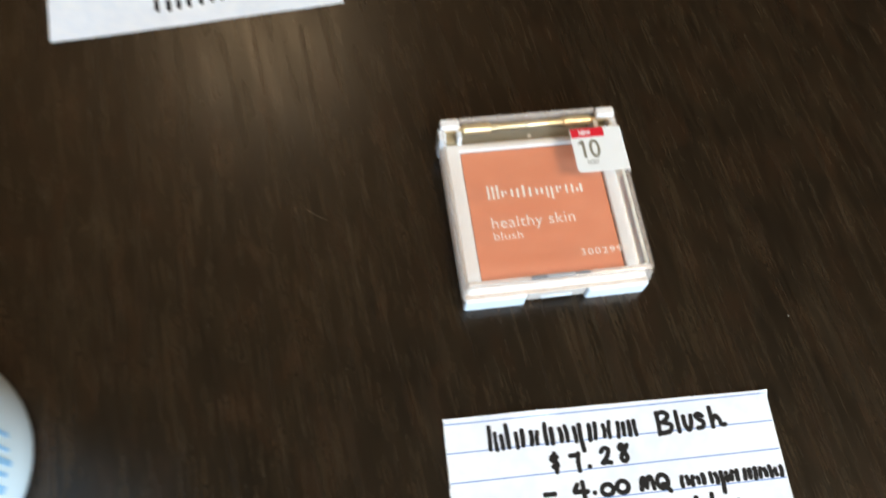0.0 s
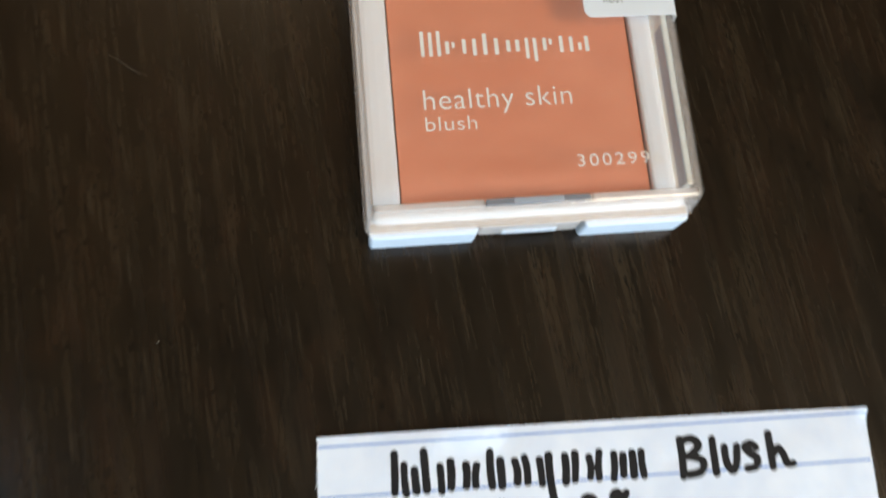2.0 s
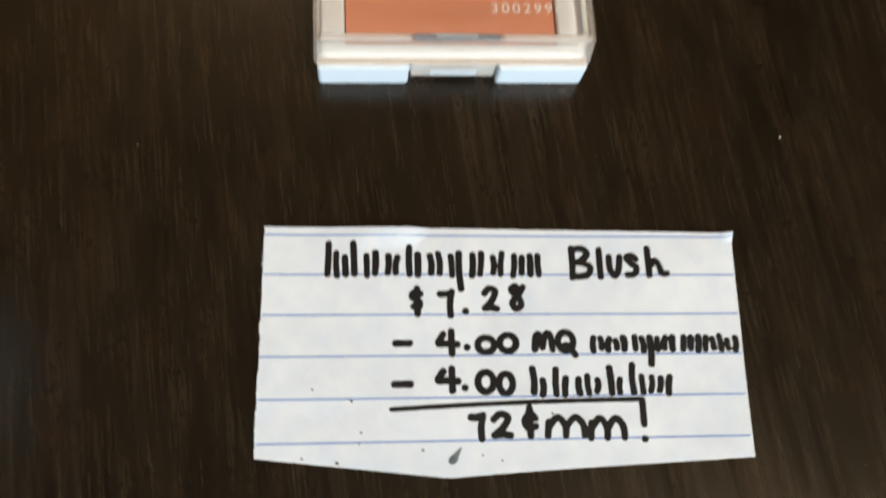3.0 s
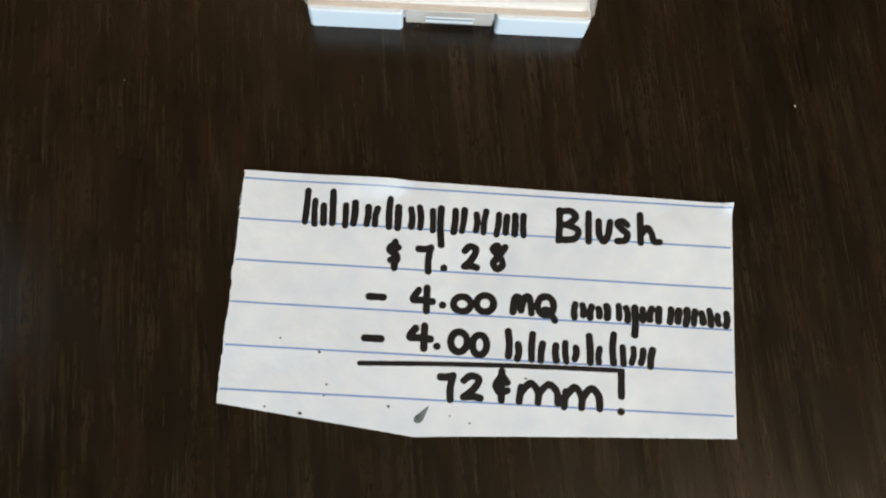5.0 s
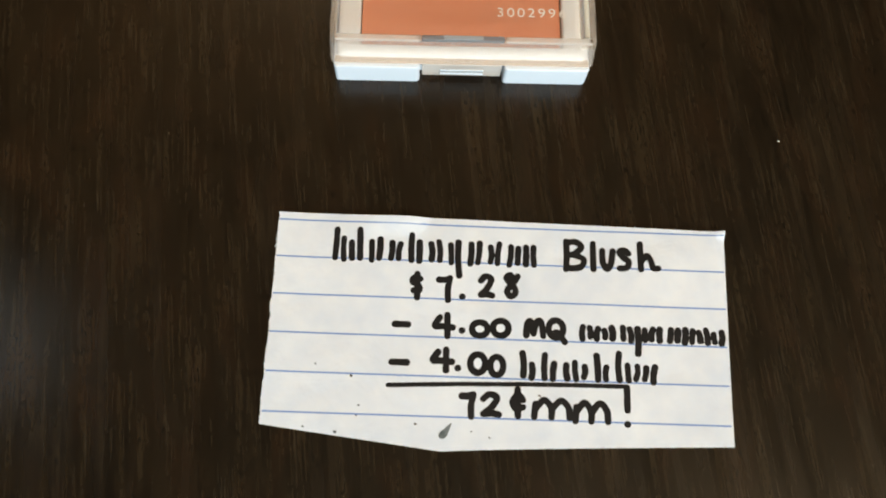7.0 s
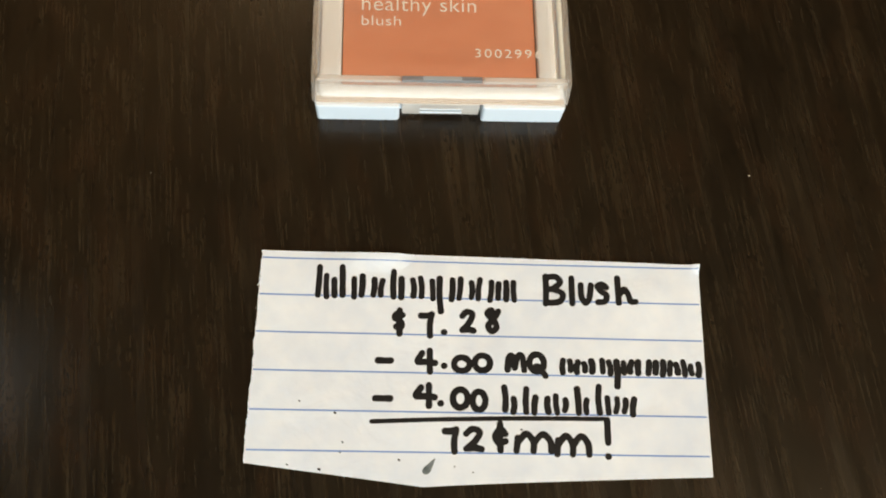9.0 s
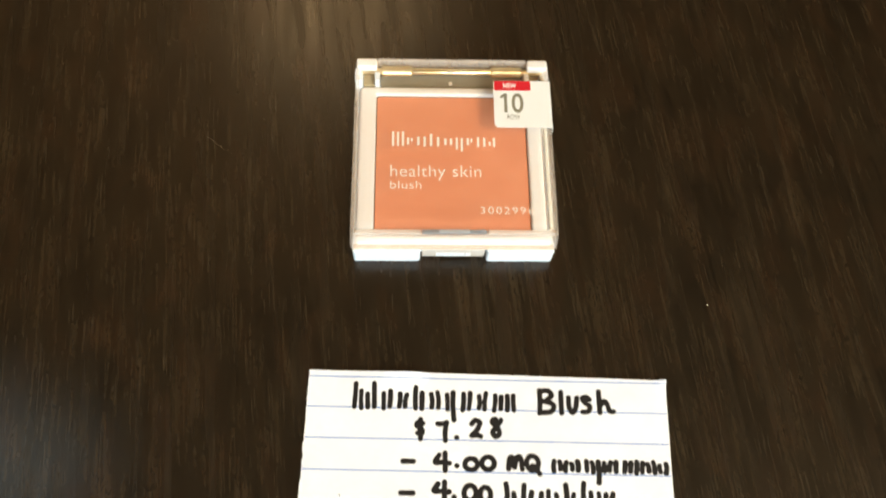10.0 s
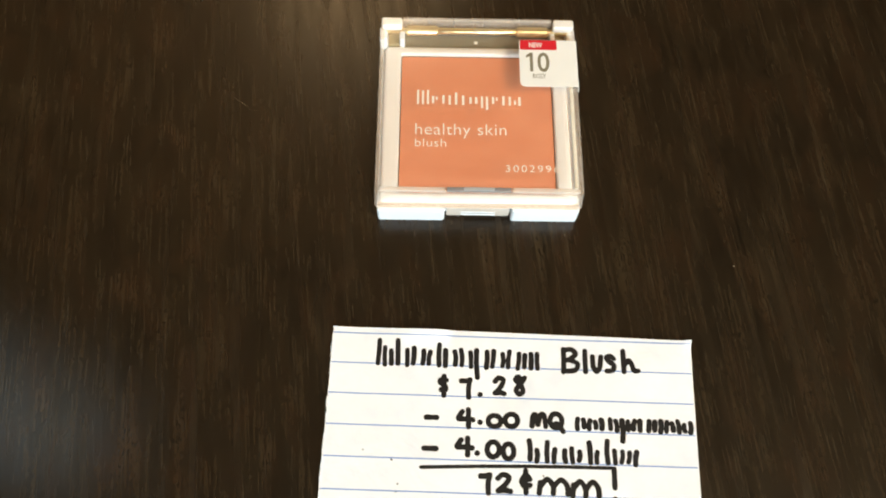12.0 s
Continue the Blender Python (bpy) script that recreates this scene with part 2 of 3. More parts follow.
def loft(bm, rings, cap=True, closed=False):
    pairs = list(zip(rings, rings[1:])) + ([(rings[-1], rings[0])] if closed else [])
    for a, b in pairs:
        for i in range(len(a)):
            j = (i + 1) % len(a)
            bm.faces.new((a[i], a[j], b[j], b[i]))
    if cap and not closed:
        bm.faces.new(rings[0][::-1])
        bm.faces.new(rings[-1])


def slab(x0, x1, y0, y1, z0, z1, r=1.0, b=0.3, bm=None):
    """A rounded, edge-bevelled block."""
    bm = bm or bmesh.new()
    rr = max(r - b, 0.05)
    k = b * 0.3
    loft(bm, [ring(bm, x0 + b, x1 - b, y0 + b, y1 - b, z0, rr), ring(bm, x0 + k, x1 - k, y0 + k, y1 - k, z0 + k, r), ring(bm, x0, x1, y0, y1, z0 + b, r),
              ring(bm, x0, x1, y0, y1, z1 - b, r), ring(bm, x0 + k, x1 - k, y0 + k, y1 - k, z1 - k, r), ring(bm, x0 + b, x1 - b, y0 + b, y1 - b, z1, rr)])
    return bm


def box(x0, x1, y0, y1, z0, z1, bm=None):
    bm = bm or bmesh.new()
    v = [bm.verts.new((x, y, z)) for z in (z0, z1) for x, y in ((x0, y0), (x1, y0), (x1, y1), (x0, y1))]
    for f in ((3, 2, 1, 0), (4, 5, 6, 7), (0, 1, 5, 4), (1, 2, 6, 5), (2, 3, 7, 6), (3, 0, 4, 7)):
        bm.faces.new([v[i] for i in f])
    return bm


def lathe(profile, n=48, squash=1.0, bm=None):
    """Turns a profile of (radius, height) in millimetres; squash flattens it across y."""
    bm = bm or bmesh.new()
    rings = [[bm.verts.new((r * MM * math.cos(2 * math.pi * k / n), squash * r * MM * math.sin(2 * math.pi * k / n), z * MM)) for k in range(n)] for r, z in profile]
    loft(bm, rings)
    return bm


def rod(x0, x1, y, z, r, bm=None, n=16):
    bm = bm or bmesh.new()
    rings = [[bm.verts.new((x * MM, (y + q * math.cos(2 * math.pi * k / n)) * MM, (z + q * math.sin(2 * math.pi * k / n)) * MM)) for k in range(n)]
             for x, q in ((x0, r * 0.8), (x0 + 0.2 * r, r), (x1 - 0.2 * r, r), (x1, r * 0.8))]
    loft(bm, rings)
    return bm


def lettering(name, text, mat, parent, x0, x1, y0, y1, z, label="", spacing=1.0, bold=0.0, thick=0.03):
    """Words in the built-in font, fitted to a rectangle in millimetres."""
    cu = bpy.data.curves.new(name, "FONT")
    cu.body, cu.space_character, cu.offset, cu.extrude = text, spacing, bold, 0.01
    tmp = bpy.data.objects.new(name, cu)
    scene.collection.objects.link(tmp)
    deps = bpy.context.evaluated_depsgraph_get()
    me = bpy.data.meshes.new_from_object(tmp.evaluated_get(deps))
    bpy.data.objects.remove(tmp)
    bpy.data.curves.remove(cu)
    lo = [min(v.co[k] for v in me.vertices) for k in range(3)]
    hi = [max(v.co[k] for v in me.vertices) for k in range(3)]
    for v in me.vertices:
        v.co = (MM * (x0 + (x1 - x0) * (v.co.x - lo[0]) / (hi[0] - lo[0])), MM * (y0 + (y1 - y0) * (v.co.y - lo[1]) / (hi[1] - lo[1])),
                MM * (z + (thick if v.co.z > 0 else 0)))
    me.materials.clear()
    me.materials.append(mat)
    ob = new(name, me)
    ob.parent = parent
    if label:
        ob["label"] = label
    return ob


def thing(name, m, label, category, group="", kind=""):
    ob = new(name)
    ob.matrix_world = m
    ob.empty_display_size = 0.01
    return tagged(ob, label, category, group, kind)


# ---- the room ----
X0, X1, Y0, Y1, HIGH = -2.2, 2.3, -1.5, 3.2, 2.6
tagged(link("floor", box(X0 - 0.15, X1 + 0.15, Y0 - 0.15, Y1 + 0.15, -0.1, 0), FLOOR), "brown wooden floor under the dining table", "floor", kind="structure")
tagged(link("ceiling", box(X0 - 0.15, X1 + 0.15, Y0 - 0.15, Y1 + 0.15, HIGH, HIGH + 0.1), CEIL), "unseen ceiling, darkened to taupe to dim the table's reflections", "ceiling", kind="structure")
WX0, WX1, WZ0, WZ1 = -0.2, 1.4, 1.02, 2.22
walls = bmesh.new()
for a in ((X0, WX0, Y0 - 0.15, Y0, 0, HIGH), (WX1, X1, Y0 - 0.15, Y0, 0, HIGH), (WX0, WX1, Y0 - 0.15, Y0, 0, WZ0), (WX0, WX1, Y0 - 0.15, Y0, WZ1, HIGH)):
    box(*a, bm=walls)
tagged(link("wall_south", walls, WALL), "cream painted wall with a window opening", "wall", kind="structure")
tagged(link("wall_north", box(X0, X1, Y1, Y1 + 0.15, 0, HIGH), WALL), "plain cream painted wall", "wall", kind="structure")
tagged(link("wall_west", box(X0 - 0.15, X0, Y0 - 0.15, Y1 + 0.15, 0, HIGH), WALL), "plain cream painted wall", "wall", kind="structure")
tagged(link("wall_east", box(X1, X1 + 0.15, Y0 - 0.15, Y1 + 0.15, 0, HIGH), WALL), "plain cream painted wall", "wall", kind="structure")
window = tagged(new("window_1"), "white framed window letting in cool daylight", "window", kind="structure")
window.location = (0, Y0, 0)
fr = bmesh.new()
mid = (WX0 + WX1) / 2
for a in ((WX0, WX1, -0.11, -0.05, WZ0, WZ0 + 0.05), (WX0, WX1, -0.11, -0.05, WZ1 - 0.05, WZ1), (WX0, WX0 + 0.05, -0.11, -0.05, WZ0 + 0.05, WZ1 - 0.05),
          (WX1 - 0.05, WX1, -0.11, -0.05, WZ0 + 0.05, WZ1 - 0.05), (mid - 0.025, mid + 0.025, -0.11, -0.05, WZ0 + 0.05, WZ1 - 0.05)):
    box(*a, bm=fr)
part("window_frame", fr, TRIM, window)
part("window_sill", box(WX0 - 0.05, WX1 + 0.05, 0.002, 0.06, WZ0 - 0.04, WZ0), TRIM, window)
for a, b in ((WX0 + 0.05, mid - 0.025), (mid + 0.025, WX1 - 0.05)):
    pane = part("pane", box(a, b, -0.083, -0.077, WZ0 + 0.05, WZ1 - 0.05), GLASS, window)
    pane.visible_shadow = False


def ceiling_light(x, y, r):
    lamp = thing("ceiling_light", pose(x, y, HIGH), "round flush ceiling light with a warm glowing diffuser", "ceiling light", "ceiling lights")
    part("housing", lathe([(r + 14, 0), (r + 16, -20), (r + 16, -70), (r + 8, -78), (r + 4, -76)]), TRIM, lamp, smooth=False)
    part("diffuser", lathe([(r, -77), (r, -90), (r * 0.93, -99), (r * 0.7, -104), (r * 0.3, -107), (1, -108)]), GLOW, lamp, "warm glowing frosted diffuser", True)
    return lamp


ceiling_light(*FAR_LIGHT, 270)
ceiling_light(*NEAR_LIGHT, 430)


# Unseen lamp body added to carry the ceiling uplight.
def added_uplighter(x, y):
    lamp = thing("added_uplighter", pose(x, y, 0), "added unseen uplighter of dark metal with an upward white bowl", "floor lamp")
    part("base", lathe([(130, 0), (140, 4), (140, 16), (120, 24), (24, 34), (14, 40)]), TIN, lamp, smooth=False)
    part("pole", lathe([(12, 38), (12, 1390), (20, 1400), (20, 1414)], 24), TIN, lamp, smooth=False)
    part("bowl", lathe([(22, 1412), (80, 1418), (150, 1450), (195, 1500), (198, 1502), (192, 1502), (146, 1456), (78, 1424), (20, 1419)], 64), TRIM, lamp, "white enamelled bowl", True)
    return lamp


added_uplighter(*ADDED_UPLIGHT)

# ---- the table ----
table = thing("dining_table", pose(0, 0, TOP), "dark espresso-stained wooden table with fine straight grain", "table")
part("tabletop", slab(-850, 750, -420, 580, -32, 0, 12, 3), WOOD, table)
for a in ((-770, 670, -350, -330, -110, -33), (-770, 670, 490, 510, -110, -33), (-790, -770, -350, 510, -110, -33), (670, 690, -350, 510, -110, -33)):
    part("apron", slab(*a, 2, 1), WOOD, table)
for x in (-780, 610):
    for y in (-345, 435):
        part("leg", slab(x, x + 70, y, y + 70, -750, -111, 4, 2), WOOD, table)


# ---- the compact ----
def tray_ring(x0, x1, y0, y1, rows):
    bm = bmesh.new()
    loft(bm, [ring(bm, x0 + i, x1 - i, y0 + i, y1 - i, z, r) for i, z, r in rows], closed=True)
    return bm


def frame_ring(rects):
    """A closed frame lofted through rectangles (x0, x1, y0, y1, z, corner)."""
    bm = bmesh.new()
    loft(bm, [ring(bm, *q) for q in rects], closed=True)
    return bm


compact = thing("blush_compact", pose(0, 0, TOP), "square pink powder compact with white base and clear lid", "makeup compact")
base = part("base", slab(-30.2, 30.2, 3.2, 56.6, 0, 6.9, 1.2, 0.35), WHITE, compact, "white glossy plastic base")
# Thin ledge strip carrying the painted tan reflection.
part("ledge", slab(-29.9, 29.9, 1.1, 2.9, 7.12, 7.21, 0.5, 0.03), TAN_REFLECTION, base, "clear plastic ledge with a tan reflection put in its colour")
for a, b in ((-30.2, -10.0), (10.0, 30.2)):
    part("front_block", slab(a, b, 0, 3.9, 0.05, 7.1, 0.9, 0.35), WHITE, base)
for a, b in ((-30.9, -28.4), (-24.6, -23.0), (23.0, 24.6), (28.4, 30.9)):
    part("hinge_post", slab(a, b, 57.0, 61.6, 0.05, 12.4, 0.5, 0.25), WHITE, base)
# Block fills the recess; its taupe stands in for haze over the table.
part("hinge_floor", slab(-22.9, 22.9, 57.3, 62.4, 0.1, 7.5, 0.4, 0.2), RECESS_HAZE, base, "hinge recess filled with taupe for the haze over it")
for a, b in ((-28.3, -24.7), (24.7, 28.3)):
    part("hinge_window", slab(a, b, 57.3, 62.2, 0.1, 9.0, 0.3, 0.2), POCKET_SHEEN, base, "brown hinge pocket with amber reflections put in its colour")
part("latch_slot", tray_ring(-5.2, 5.2, 2.3, 3.6, ((0, 2.8, 0.4), (0, 4.4, 0.4), (0.35, 4.4, 0.3), (0.35, 2.8, 0.3))), WHITE, base)

part("tray", frame_ring(((-29.4, 29.4, 2.55, 57.2, 7.22, 1.4), (-29.35, 29.35, 2.6, 57.15, 7.6, 1.4), (-29.0, 29.0, 2.85, 57.0, 8.15, 1.4), (-28.2, 28.2, 3.2, 56.6, 8.45, 1.3),
                         (-26.8, 26.8, 3.7, 55.9, 8.65, 1.1), (-25.2, 24.8, 4.4, 54.9, 8.7, 0.9), (-24.5, 24.1, 4.9, 54.4, 8.6, 0.8),
                         (-24.15, 23.75, 5.2, 54.15, 8.3, 0.7), (-24.03, 23.63, 5.3, 54.03, 7.4, 0.6), (-24.03, 23.63, 5.3, 54.03, 7.22, 0.6))), CREAM, compact, "white softly rounded inner frame")
part("pan", frame_ring(((-24.0, 23.6, 5.35, 54.0, 6.92, 0.6), (-24.0, 23.6, 5.35, 54.0, 7.6, 0.6), (-23.86, 23.46, 5.49, 53.86, 7.6, 0.6), (-23.86, 23.46, 5.49, 53.86, 6.92, 0.6))), TIN, compact, "thin metal pan edge")
part("powder", slab(-23.82, 23.42, 5.53, 53.82, 6.93, 7.65, 0.8, 0.25), POWDER, compact, "matt rosy pink pressed powder")

lid_bm = bmesh.new()
loft(lid_bm, [ring(lid_bm, *q) for q in ((-30.48, 30.48, 2.0, 63.4, 14.12, 1.5), (-30.42, 30.42, 2.1, 63.4, 15.2, 1.5), (-30.25, 30.25, 2.28, 63.25, 15.55, 1.5), (-29.9, 29.9, 2.65, 62.85, 15.7, 1.4))])
lid = part("lid", lid_bm, CLEAR, compact, "clear acrylic lid with cream print")
wall = part("lid_wall", frame_ring(((-30.95, 30.95, 0.95, 63.4, 7.25, 1.3), (-30.75, 30.75, 1.4, 63.4, 10.5, 1.4), (-30.5, 30.5, 1.95, 63.4, 14.08, 1.5),
                             (-29.2, 29.2, 3.3, 62.2, 14.08, 1.0), (-29.35, 29.35, 3.0, 62.3, 12.5, 1.1), (-29.65, 29.65, 2.45, 62.4, 7.25, 1.2))), ACRYLIC, lid, "clear acrylic lid sides")
wall.visible_shadow = False
# Inner wall and side strip paint the thick wall's grey reflection and white refraction.
for ob in (part("inner_wall", slab(27.75, 27.95, 5.2, 37.0, 10.6, 14.0, 0.09, 0.05), PAINTED_DIM, lid, "clear inner face of the lid side, its dark reflection painted grey"),
           part("side_whitening", slab(28.0, 29.1, 5.0, 58.5, 8.2, 14.0, 0.3, 0.2), WHITE_REFRACTION, lid, "added strip whitening the lid side like the refracted base")):
    ob.visible_shadow = False
tab = part("latch_tab", slab(-9.5, 9.5, 0.9, 2.2, 1.9, 7.15, 0.5, 0.3), TAB_HAZE, lid, "clear latch tab with caught light painted in as haze")
part("slot_lip", slab(-5.2, 5.2, 0.55, 0.89, 3.2, 3.75, 0.12, 0.08), WHITE, tab, "white slot lip")
# Grey slab paints the slot's shaded gap.
part("slot", slab(-5.0, 5.0, 0.75, 0.89, 3.8, 4.7, 0.05, 0.03), PAINTED_DIM, tab, "latch slot, its dark gap painted grey")
part("slot_lip", slab(-5.2, 5.2, 0.65, 0.89, 4.75, 5.05, 0.1, 0.07), WHITE, tab, "white slot lip")
rim = part("latch_rim", slab(-9.6, 9.3, 2.75, 3.95, 14.25, 15.4, 0.3, 0.2), LATCH_DIM, lid, "clear latch rim, its dark refraction tinted grey")
# Grey slab paints the refracted dark at the latch's middle.
part("latch_recess", slab(-4.6, 4.4, 2.85, 3.85, 15.405, 15.6, 0.2, 0.08), PAINTED_DIM, rim, "latch middle, its dark refraction painted grey")
for a, b in ((-29.4, -9.75), (9.45, 29.4)):
    part("rim_edge", slab(a, b, 2.6, 4.0, 14.25, 15.35, 0.3, 0.3), RIM, lid, "bright moulded rim")
    for x in (a + 0.4, b - 0.4):
        part("rim_node", lathe([(0.05, 14.3), (0.45, 14.4), (0.5, 15.3), (0.2, 15.45)], 10), CRYSTAL, lid).location = (x * MM, 3.2 * MM, 0)
part("back_rim", slab(-23.4, 23.4, 62.35, 63.1, 14.25, 15.4, 0.3, 0.2), ACRYLIC, lid, "clear moulded rim")
for a, b in ((-30.2, -23.8), (23.8, 30.2)):
    part("hinge_knuckle", slab(a, b, 60.0, 63.1, 12.6, 15.4, 0.6, 0.4), CREAM, lid, "cream hinge knuckle")
# Barrels and pin take the painted golden reflection.
for a, b in ((-22.4, -12.5), (12.5, 22.4)):
    part("hinge_barrel", rod(a, b, 60.7, 11.8, 1.6), GOLD_GLINT, lid, "hinge barrel with golden reflections put in its colour")
part("hinge_pin", rod(-29.0, 29.0, 60.7, 11.8, 1.0), GOLD_GLINT, compact, "shiny hinge pin with golden reflections put in its colour", True)
for y in (54.9, 59.2):
    part("moulding_mark", lathe([(0.05, 13.6), (0.55, 13.65), (0.6, 14.0), (0.3, 14.05)], 12), PRINT, lid).location = (-0.0006, y * MM, 0)

# printing on the lid
LT = 15.72
lettering("lettering", "healthy skin", PRINT, lid, -19.0, 8.1, 19.7, 24.7, LT, "cream printed words", 1.05, -0.008)
lettering("lettering", "blush", PRINT, lid, -19.0, -9.8, 16.9, 19.5, LT, "cream printed word", 1.05, -0.008)
lettering("lettering", "3002996", PRINT, lid, 7.6, 23.3, 8.85, 11.1, LT, "small cream printed digits", 1.25, -0.004)
# the brand's mark as a row of thin upright bars, clustered: left end, then (offset, width, top, foot) of each bar
x = -19.1
for wide, rods in ((4.3, ((0.5, 0.5, 36.3, 31.3), (2.0, 0.5, 36.1, 31.3), (3.5, 0.5, 36.3, 31.3))), (2.5, ((0.3, 0.55, 34.2, 31.7), (1.5, 0.4, 34.0, 32.8))), (3.2, ((0.5, 0.55, 34.5, 31.6), (2.4, 0.55, 34.5, 31.2))),
                   (1.8, ((0.7, 0.6, 35.5, 31.3),)), (2.1, ((0.6, 0.6, 34.5, 31.2),)), (3.0, ((0.3, 0.6, 34.0, 31.7), (2.0, 0.6, 34.0, 31.7))), (3.0, ((0.4, 0.5, 34.3, 30.2), (1.9, 0.5, 34.2, 29.6))),
                   (2.5, ((0.3, 0.55, 34.2, 31.7), (1.5, 0.4, 34.0, 32.8))), (3.3, ((0.5, 0.55, 34.5, 31.2), (2.4, 0.55, 34.3, 31.2))), (2.8, ((0.3, 0.5, 33.0, 31.5), (1.6, 0.6, 34.3, 31.2)))):
    for dx, w, top, low in rods:
        part("print_bar", slab(x + dx - 0.08, x + dx + w + 0.08, low, top, LT, LT + 0.03, 0.12, 0.012), PRINT, lid)
    x += wide + 0.42

# sticker wrapped over the lid's edge
def rounded_sticker():
    bm = bmesh.new()
    xs = [12.7, 12.85, 13.2, 13.7, 14.4, 20, 24.4, 29.6, 30.25, 30.58, 30.75, 30.85]
    zs = [15.74] * 8 + [15.66, 15.35, 14.0, 12.9]
    low = [39.7, 39.0, 38.45, 38.1, 38.0] + [38.0] * 7
    high = [54.2, 54.55, 54.75, 54.9, 54.9] + [54.9] * 7
    sheets = []
    for lift in (0.0, 0.09):
        sheet = []
        for k in range(len(xs)):
            s = (0, 0.5, 1, 1, 1)[k - 7] if k > 7 else 0.0
            sheet.append([bm.verts.new(((xs[k] + lift * s) * MM, y * MM, (zs[k] + lift * (1 - s)) * MM)) for y in (low[k], high[k])])
        sheets.append(sheet)
    for sheet in sheets:
        for a, b in zip(sheet, sheet[1:]):
            bm.faces.new((a[0], b[0], b[1], a[1]))
    for i in (0, 1):
        for k in range(len(xs) - 1):
            bm.faces.new((sheets[0][k][i], sheets[0][k + 1][i], sheets[1][k + 1][i], sheets[1][k][i]))
    for k in (0, -1):
        bm.faces.new((sheets[0][k][0], sheets[0][k][1], sheets[1][k][1], sheets[1][k][0]))
    return bm


sticker = part("sticker", rounded_sticker(), LABEL, compact, "white shade sticker with a red band")
part("red_band", slab(13.0, 24.4, 51.3, 54.85, 15.835, 15.86, 0.5, 0.01), RED, sticker, "red band")
lettering("lettering", "NEW", LABEL, sticker, 15.8, 19.9, 52.1, 53.95, 15.865, "white word", 1.0, 0.02, 0.015)
lettering("lettering", "10", TAUPE, sticker, 15.9, 21.9, 43.3, 50.3, 15.84, "taupe number", 0.95, 0.012, 0.02)
flag = bmesh.new()
foot, head = ([flag.verts.new((x * MM, y * MM, z * MM)) for x, y in ((14.8, 48.4), (16.2, 49.0), (16.2, 50.3), (14.8, 49.3))] for z in (15.842, 15.86))
flag.faces.new(head)
for k in range(4):
    flag.faces.new((foot[k], foot[(k + 1) % 4], head[(k + 1) % 4], head[k]))
part("lettering", flag, TAUPE, sticker)
lettering("lettering", "ROSY", TAUPE, sticker, 16.7, 20.7, 40.9, 42.6, 15.84, "small taupe word", 1.0, 0.0, 0.02)


# ---- the handwritten note: u along the ruling, v down the page, in millimetres from the page's corner ----
note = thing("handwritten_note", pose(-0.0416, -0.0338, TOP, 0, 0, -1.43), "torn lined paper note with black marker sums", "paper note")


def step(a, b, x):
    t = min(max((x - a) / (b - a), 0.0), 1.0)
    return t * t * (3 - 2 * t)


def page_height(u, v):
    """The gentle curl of the page."""
    h = 0.3 + 0.22 * noise.noise((u * 0.04, v * 0.05, 1.7)) + 0.05 * noise.noise((u * 0.16, v * 0.16, 5.1))
    fold = step(12, 30, u) * (1 - step(30, 36, u)) * (1 - step(0.0, 5.5, v))
    h += 0.9 * fold + 0.35 * step(96, 103, u) * (1 - step(0, 6, v))
    h += 1.1 * step(100.3, 103, u) * (1 - step(0.6, 3.2, v))
    h += 0.25 * step(90, 103, u) * step(38, 50, v) + 0.2 * (1 - step(0, 8, u))
    return h


def page(mat, parent, left, right, top, bottom, height, torn, nu=90, nv=44):
    bm = bmesh.new()
    sheets = []
    for lift in (0.0, 0.1):
        grid = []
        for j in range(nv + 1):
            t = j / nv
            row = []
            for i in range(nu + 1):
                s = i / nu
                u = left(t) + (right(t) - left(t)) * s
                v = top(s) + (bottom(u) - top(s)) * t
                if i == 0:
                    u += torn * (noise.noise((v * 0.5, 3.3, 0)) + 0.7 * noise.noise((v * 2.3, 8.3, 0)))
                row.append(bm.verts.new((u * MM, -v * MM, (height(u, v) + lift) * MM)))
            grid.append(row)
        sheets.append(grid)
    for g in sheets:
        for j in range(nv):
            for i in range(nu):
                bm.faces.new((g[j][i], g[j][i + 1], g[j + 1][i + 1], g[j + 1][i]))
    lo, hi = sheets
    edge = [(0, i) for i in range(nu)] + [(j, nu) for j in range(nv)] + [(nv, i) for i in range(nu, 0, -1)] + [(j, 0) for j in range(nv, 0, -1)]
    for (a, b), (c, d) in zip(edge, edge[1:] + edge[:1]):
        bm.faces.new((lo[a][b], lo[c][d], hi[c][d], hi[a][b]))
    return part("sheet", bm, mat, parent, smooth=False)


def note_bottom(u):
    return 48.0 + (52.5 - 48.0) * u / 38.6 if u < 38.6 else 52.5 - 2.9 * ((u - 38.6) / 63.7) ** 0.8


page(PAPER, note, lambda t: -0.1 - 0.5 * t, lambda t: 102.9 - 0.6 * t, lambda s: 0.8 * s * s, note_bottom, page_height, 0.3, 90, 130)


def tape(bm, points, half, lift, height, thick=0.02):
    """A flat strip along points (u, v) on the page."""
    left, right = [], []
    for k, (u, v) in enumerate(points):
        left.append(bm.verts.new((u * MM, (-v + half) * MM, (height(u, v) + lift) * MM)))
        right.append(bm.verts.new((u * MM, (-v - half) * MM, (height(u, v) + lift) * MM)))
    for k in range(len(points) - 1):
        bm.faces.new((left[k], right[k], right[k + 1], left[k + 1]))


for k in range(6):
    v = 1.75 + 8.68 * k
    bm = bmesh.new()
    tape(bm, [(-0.0 - 0.008 * v + 0.15 + (102.5 - 0.01 * v) * i / 60, v) for i in range(61)], 0.18, 0.112, page_height)
    part("ruled_line", bm, RULE, note)


